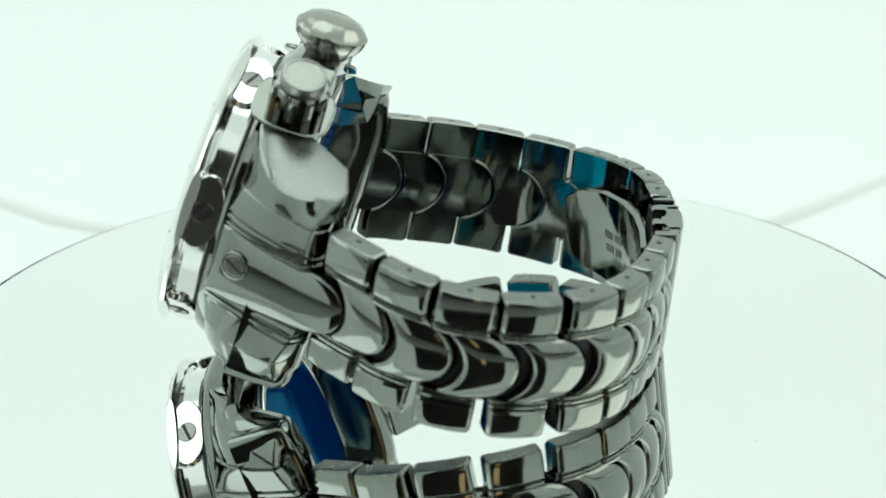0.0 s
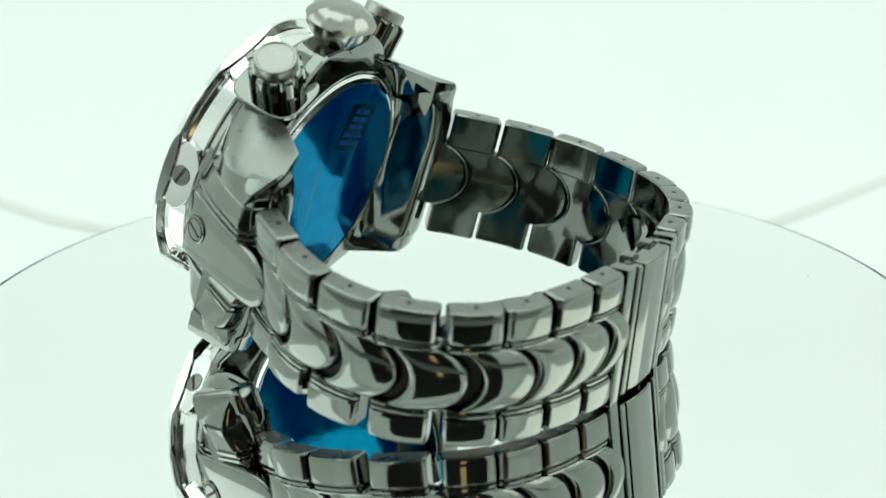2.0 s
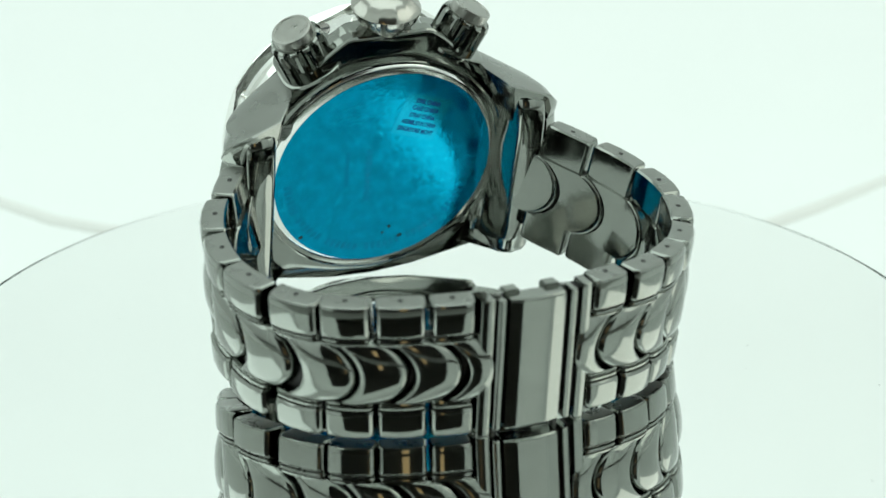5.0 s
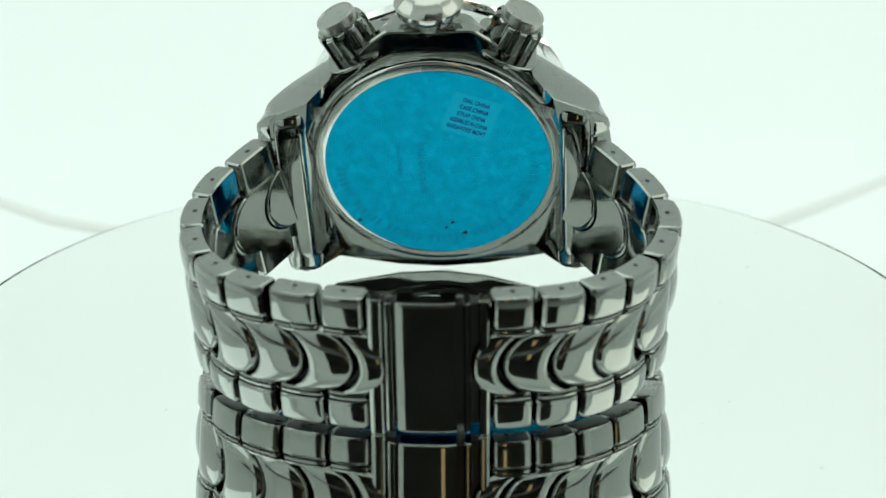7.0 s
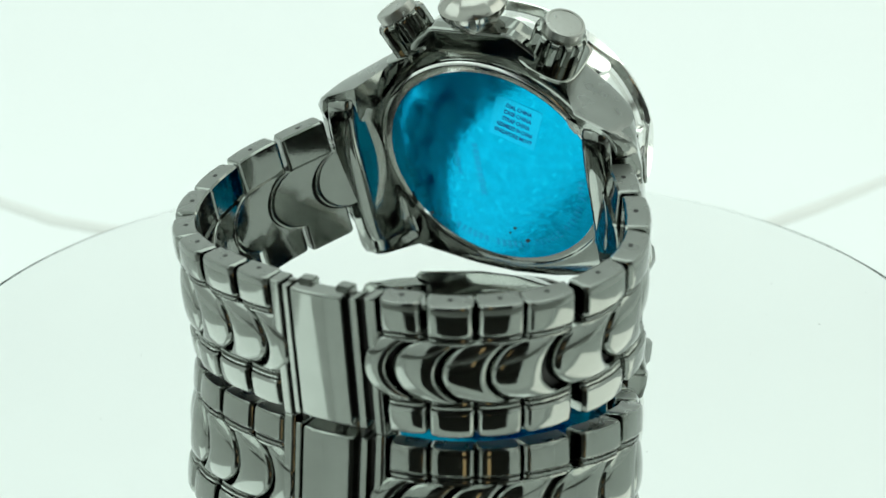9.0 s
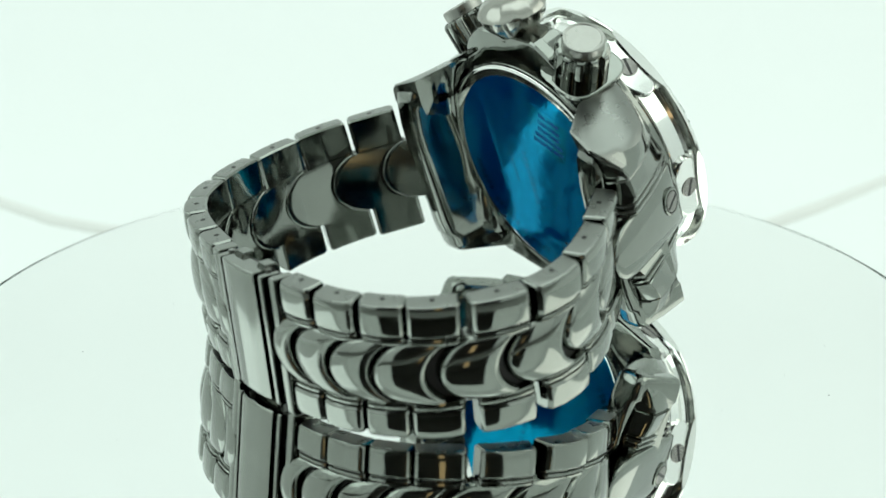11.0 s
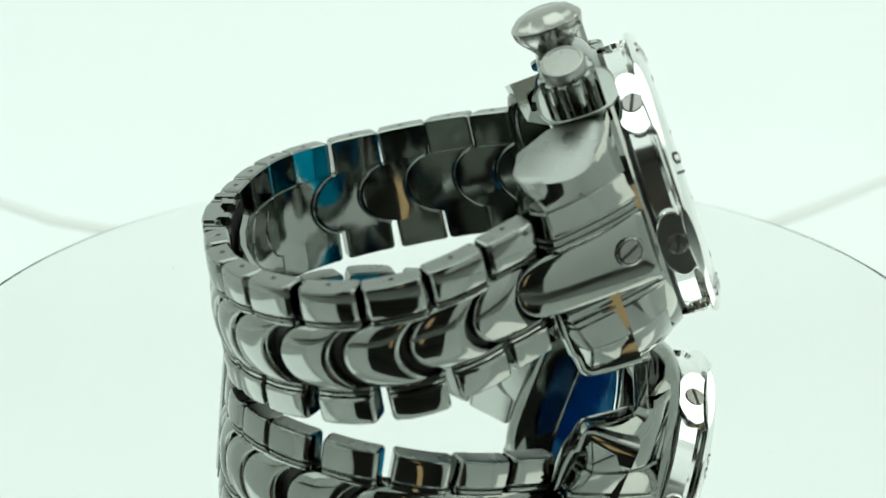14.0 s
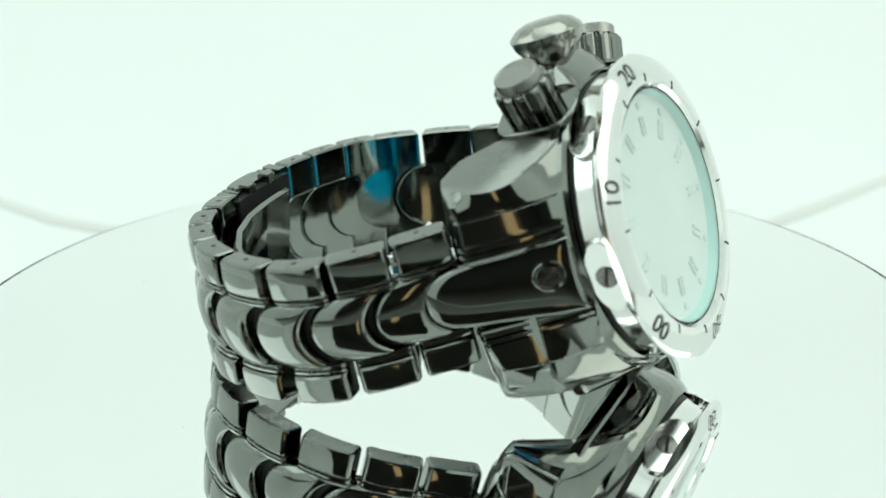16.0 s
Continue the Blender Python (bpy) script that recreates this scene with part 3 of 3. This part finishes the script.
back = part("case_back", lathe([(0.01, -12.0), (22.6, -12.0), (22.8, -12.9), (22.3, -13.75), (22.0, -13.8), (21.8, -13.6), (20.6, -13.75), (0.01, -13.75)], 96, on_back), GUN, watch, "round polished screw-down case back", 25)
part("back_ring", lathe([(19.0, -13.5), (21.2, -13.5), (21.3, -13.75), (21.15, -13.95), (20.6, -14.14), (19.0, -14.17)], 96, lambda p: C((p[0] - 0.3, p[1] + 0.4, p[2])), closed=True), STEEL, back, "bright steel ring round the film")
film = part("protective_film", lathe([(0.01, -13.7), (20.25, -13.7), (20.25, -14.14), (20.1, -14.2), (0.01, -14.2)], 96, lambda p: C((p[0] + 0.3, p[1] - 0.25, p[2]))), FILM, back, "blue scratched protective plastic film")


def film_quad(cx, cv, hw, hv, rot, lift, thick=0.05):
    cr, sr = math.cos(rot), math.sin(rot)
    def q(a, b, w):
        return C((cx + a * cr - b * sr, cv + a * sr + b * cr, w))
    bm = bmesh.new()
    loft([[q(-hw, -hv, w), q(hw, -hv, w), q(hw, hv, w), q(-hw, hv, w)] for w in (-14.2 - lift, -14.2 - lift - thick)], True, True, bm)
    return bm


part("sticker", film_quad(6.5, 10.3, 4.4, 4.4, -0.36, 0.0), LABEL, back, "clear sticker with blue print", smooth=0)


def lettering(words, size, fn, material, parent, name, width=None, bold=0.0):
    """Letters as flat meshes laid on a surface: fn takes (a, b, lift) to a point."""
    cu = bpy.data.curves.new(name, "FONT")
    cu.body, cu.size, cu.align_x, cu.align_y = words, size, "CENTER", "CENTER"
    cu.resolution_u = 3
    cu.offset = bold
    tmp = bpy.data.objects.new(name, cu)
    me = bpy.data.meshes.new_from_object(tmp)
    xs = [v.co.x for v in me.vertices]
    k = width / (max(xs) - min(xs)) if width else 1.0
    bm = bmesh.new()
    bm.from_mesh(me)
    for v in bm.verts:
        v.co = fn(v.co.x * k, v.co.y, 0)
    bpy.data.objects.remove(tmp)
    return part(name, bm, material, parent, smooth=0, fix=False)


def on_film(cx, cv, rot, lift=0.07):
    cr, sr = math.cos(rot), math.sin(rot)
    return lambda a, b, l: C((cx + a * cr - b * sr, cv + a * sr + b * cr, -14.2 - lift))


for k, (txt, wd) in enumerate((("DIAL CHINA", 4.9), ("CASE CHINA", 5.3), ("STRAP CHINA", 5.2), ("ASSEMBLED IN CHINA", 6.9), ("SINGAPORE MOVT", 7.2))):
    yy = 3.0 - 1.5 * k
    cr, sr = math.cos(-0.36), math.sin(-0.36)
    lettering(txt, 1.25, on_film(6.6 - yy * sr, 10.2 + yy * cr, -0.36), LABEL_INK, back, "sticker_print", wd, 0.03)
# pressed relief under the film: unreadable rings of marks and two lines
rnd = random.Random(11)
for k in range(46):
    a = math.pi * (1.02 + 0.96 * k / 45)
    if k % 7 == 6:
        continue
    part("pressed_mark", film_quad(17.4 * math.cos(a), 17.4 * math.sin(a), 0.32, 0.75, a + math.pi / 2, -0.02, 0.06), EMBOSS, back, smooth=0)
for cx, cv, hw, hv in ((-2.6, -1.0, 0.55, 5.2), (-6.6, 1.0, 0.35, 3.3)):
    for k in range(9):
        part("pressed_mark", film_quad(cx, cv - hv + 2 * hv * k / 8, hw, hv / 12, 0, -0.02, 0.05), EMBOSS, back, smooth=0)
for cx, cv, r in ((-14.6, -12.7, 0.38), (4.5, -16.0, 0.42), (2.3, -13.5, 0.3), (1.1, -14.7, 0.22)):
    part("film_fleck", film_quad(cx, cv, r, r * 0.7, 0.6, 0.0, 0.06), INK, back, smooth=0)

# crown
def crown_lobes(a, r, h):
    """Twelve flats round the grip, hollowed below the rim."""
    seg = math.pi / 6
    d = (a + seg / 2) % seg - seg / 2
    flat = math.cos(seg / 2) / math.cos(abs(d) - seg / 2)
    if 28.2 < h < 31.0:
        return r * (1 - 0.13 * max(0.0, math.cos(6 * a)) ** 2)
    return r * (flat if h >= 31.4 and r > 1 else 1)


crown = part("crown", lathe([(0.01, 25.0), (3.4, 25.0), (3.4, 26.4), (3.3, 26.7), (3.9, 27.6), (4.9, 28.6), (5.6, 29.6), (5.85, 30.5), (5.95, 31.05), (5.75, 31.6), (4.6, 32.7), (3.0, 33.3), (0.01, 33.4)], 96,
                            lambda p: C((p[0], p[2], -9.7 + p[1])), crown_lobes), CROWN, watch, "fluted domed screw-down steel crown", 25)


# pushers
def pusher(sx):
    ax = Vector((0.43 * sx, 0.90, 0)).normalized()
    side = Vector((ax.y, -ax.x, 0))
    top = Vector((16.4 * sx, 28.3, -8.9))

    def fn(p):
        q = top + ax * p[2] + side * p[0] + Vector((0, 0, 1)) * p[1]
        return C(q)

    def flutes(a, r, h):
        return r * (1 - 0.20 * max(0.0, math.cos(11 * a)) ** 0.8) if r > 4.2 else r

    body = part("pusher", lathe([(0.01, -11.0), (4.55, -11.0), (4.6, -2.6), (4.3, -2.0), (3.9, -1.8), (0.01, -1.8)], 144, fn, flutes), GUN, watch, "", 32)
    part("pusher_cap", lathe([(0.01, -2.8), (3.55, -2.8), (3.55, -0.3), (3.4, -0.05), (3.05, 0.0), (2.9, -0.14), (0.01, -0.1)], 48, fn), CAP, body, "brushed round pusher cap")
    rings = []
    for h, k in ((-8.2, 0.92), (-8.0, 1.0), (-7.5, 1.0), (-7.3, 0.92)):
        ring = []
        for i in range(32):
            a = 2 * math.pi * i / 32
            ca, sa = math.cos(a), math.sin(a)
            ring.append(fn((5.5 * k * math.copysign(abs(ca) ** 0.6, ca), 0.4 + 6.4 * k * math.copysign(abs(sa) ** 0.6, sa), h)))
        rings.append(ring)
    part("pusher_rib", loft(rings), GUN, body, "", 40)
    return body


pusher(1)
pusher(-1)


def case_plate():
    """The back of the case: a plate with the crown guard's peak above and a flat skirt below, domed up to the case back."""
    poly = [(22.8, 0), (22.9, 13.0), (17.0, 18.6), (10.6, 25.0), (7.4, 27.4), (-7.4, 27.4), (-10.6, 25.0), (-17.0, 18.6), (-22.9, 13.0), (-22.8, 0), (-22.4, -18), (-20.5, -22.3), (-8, -24.8), (0, -25.4),
            (8, -24.8), (20.5, -22.3), (22.4, -18)]

    def radius(a):
        d = Vector((math.cos(a), math.sin(a)))
        best = 30.0
        for (x0, y0), (x1, y1) in zip(poly, poly[1:] + poly[:1]):
            ex, ey = x1 - x0, y1 - y0
            den = d.x * ey - d.y * ex
            if abs(den) < 1e-9:
                continue
            r = (x0 * ey - y0 * ex) / den
            k = (x0 * d.y - y0 * d.x) / den
            if r > 0 and -1e-6 <= k <= 1 + 1e-6:
                best = r
        return best

    n = 180
    angs = [2 * math.pi * i / n for i in range(n)]
    rad = [radius(a) for a in angs]
    rings = []
    for w, inset, mixr in ((-10.4, 0.5, 0), (-10.8, 0, 0), (-12.5, 0, 0), (-12.85, 0.25, 0), (-13.0, 0.6, 0), (-13.35, 0.4, 0.55), (-13.6, 0, 1.0)):
        ring = []
        for a, r in zip(angs, rad):
            q = (r - inset) * (1 - mixr) + min(22.6, r - 0.6) * mixr
            ring.append(C((q * math.cos(a), q * math.sin(a), w)))
        rings.append(ring)
    part("case_plate", loft(rings), GUN, watch, "dark polished back plate of the case with crown guard", 24)


case_plate()

# bezel
SCREW0 = -9.5


def bezel_ring():
    """A turned ring with a flat oval cut at each of the six screws."""
    bm = lathe([(19.1, -2.6), (22.4, -2.6), (22.7, -2.2), (22.75, 0.7), (23.1, 1.25), (24.3, 1.7), (24.65, 1.95), (24.7, 2.2), (24.5, 2.6), (24.0, 3.0), (23.0, 3.5), (21.6, 3.95), (20.4, 4.05), (19.6, 3.9), (19.1, 3.3)],
               180, lambda p: Vector(p), closed=True)
    bmesh.ops.remove_doubles(bm, verts=bm.verts, dist=1e-5)
    for k in range(6):
        a = radians(SCREW0 + 60 * k)
        nrm = Vector((math.cos(a), math.sin(a), -0.35)).normalized()
        cut = bmesh.ops.bisect_plane(bm, geom=bm.verts[:] + bm.edges[:] + bm.faces[:], plane_co=(23.1 * math.cos(a), 23.1 * math.sin(a), 0), plane_no=nrm, clear_outer=True)
        edges = [e for e in cut["geom_cut"] if isinstance(e, bmesh.types.BMEdge)]
        bmesh.ops.holes_fill(bm, edges=edges, sides=0)
    for v in bm.verts:
        v.co = B(v.co)
    return bm


bezel = part("bezel", bezel_ring(), STEEL, watch, "polished silver bezel with engraved numerals", 22)
for k in range(6):
    a = radians(SCREW0 + 60 * k)
    ca, sa = math.cos(a), math.sin(a)
    def boss_point(p):
        return B((ca * (23.1 + p[2]) - sa * p[0], sa * (23.1 + p[2]) + ca * p[0], -0.25 + p[1]))
    rings = []
    for h, k in ((-2.2, 1.0), (-0.25, 1.0), (-0.08, 0.98), (0.0, 0.94)):
        rings.append([boss_point((6.0 * k * math.cos(2 * math.pi * i / 48), 3.2 * k * math.sin(2 * math.pi * i / 48), h)) for i in range(48)])
    part("screw_boss", loft(rings), STEEL, bezel, "", 22)
    screw(bezel, boss_point, 1.75, 0.22, "bezel_screw")
for txt, ad in (("00", -39.5), ("10", 20.5), ("20", 80.5), ("50", -99.5)):
    a = radians(ad)
    def on_bezel(x, y, l, a=a):
        r = 22.45 + y * 0.95
        th = a + x * 1.12 / 22.75
        w = 3.5 - (r - 23.0) * 0.50 if r > 23.0 else 3.5 - (r - 23.0) * 0.32
        return B((r * math.cos(th), r * math.sin(th), w + 0.15))
    lettering(txt, 4.2, on_bezel, INK, bezel, "bezel_numeral", bold=-0.01)
for k in range(12):
    a = radians(5.5 + 30 * k)
    bm = bmesh.new()
    ring = []
    for w in (3.95, 4.1):
        ring.append([B((r * math.cos(a + t / r), r * math.sin(a + t / r), w)) for r, t in ((19.9, -0.14), (21.2, -0.14), (21.2, 0.14), (19.9, 0.14))])
    loft(ring, True, True, bm)
    part("minute_mark", bm, INK, bezel, smooth=0)
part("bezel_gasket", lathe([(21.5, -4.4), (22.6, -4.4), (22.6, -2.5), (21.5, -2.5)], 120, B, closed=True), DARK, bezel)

# dial and crystal
dial = part("dial", lathe([(0.01, 0.4), (18.9, 0.4), (18.9, 1.0), (0.01, 1.0)], 96, B), DIAL, watch, "pale silver-white dial with raised markers", 30)
part("rehaut", lathe([(19.05, 2.5), (19.05, 0.7), (18.0, 0.85), (18.6, 2.5)], 96, B, closed=True), REHAUT, dial, "pale turquoise inner ring")
for k in range(12):
    a = radians(5.5 + 30 * k)
    bm = lathe([(0.01, 1.0), (0.65, 1.0), (0.65, 1.25), (0.45, 1.35), (0.01, 1.35)], 16, lambda p: B((16.4 * math.cos(a) + p[0], 16.4 * math.sin(a) + p[1], p[2])))
    part("hour_dot", bm, LUME, dial)
    for off in (-0.55, 0.55):
        bm = bmesh.new()
        ring = []
        for w in (1.0, 1.35):
            ring.append([B((r * math.cos(a) - (off + t) * math.sin(a), r * math.sin(a) + (off + t) * math.cos(a), w)) for r, t in ((11.6, -0.22), (14.6, -0.22), (14.6, 0.22), (11.6, 0.22))])
        loft(ring, True, True, bm)
        part("hour_marker", bm, DIALMARK, dial, smooth=0)
crystal = part("crystal", lathe([(0.01, 2.5), (19.05, 2.5), (19.05, 3.1), (18.7, 3.4), (0.01, 3.6)], 96, B), GLASS, watch, "clear crystal with a turquoise edge", 30)
crystal.visible_shadow = False

# ---- things behind the camera, seen in the polished links ----
bm = bmesh.new()
loft([[(55, -760, 40), (125, -760, 40), (125, -760, 330), (55, -760, 330)], [(55, -775, 40), (125, -775, 40), (125, -775, 330), (55, -775, 330)]], True, True, bm)
lampo = new("strip_lamp", finish("strip_lamp", bm, WARM, 0))
tagged(lampo, "warm upright strip lamp in the dark room", "lamp")


def motions():
    rows = [(t / 2, pose(0, 0, 0, 0, 0, WATCH_AZ + TURN_RATE * (t / 2 - 8.0))) for t in range(33)]
    walk(watch, rows)
    walk(table, rows)


motions()
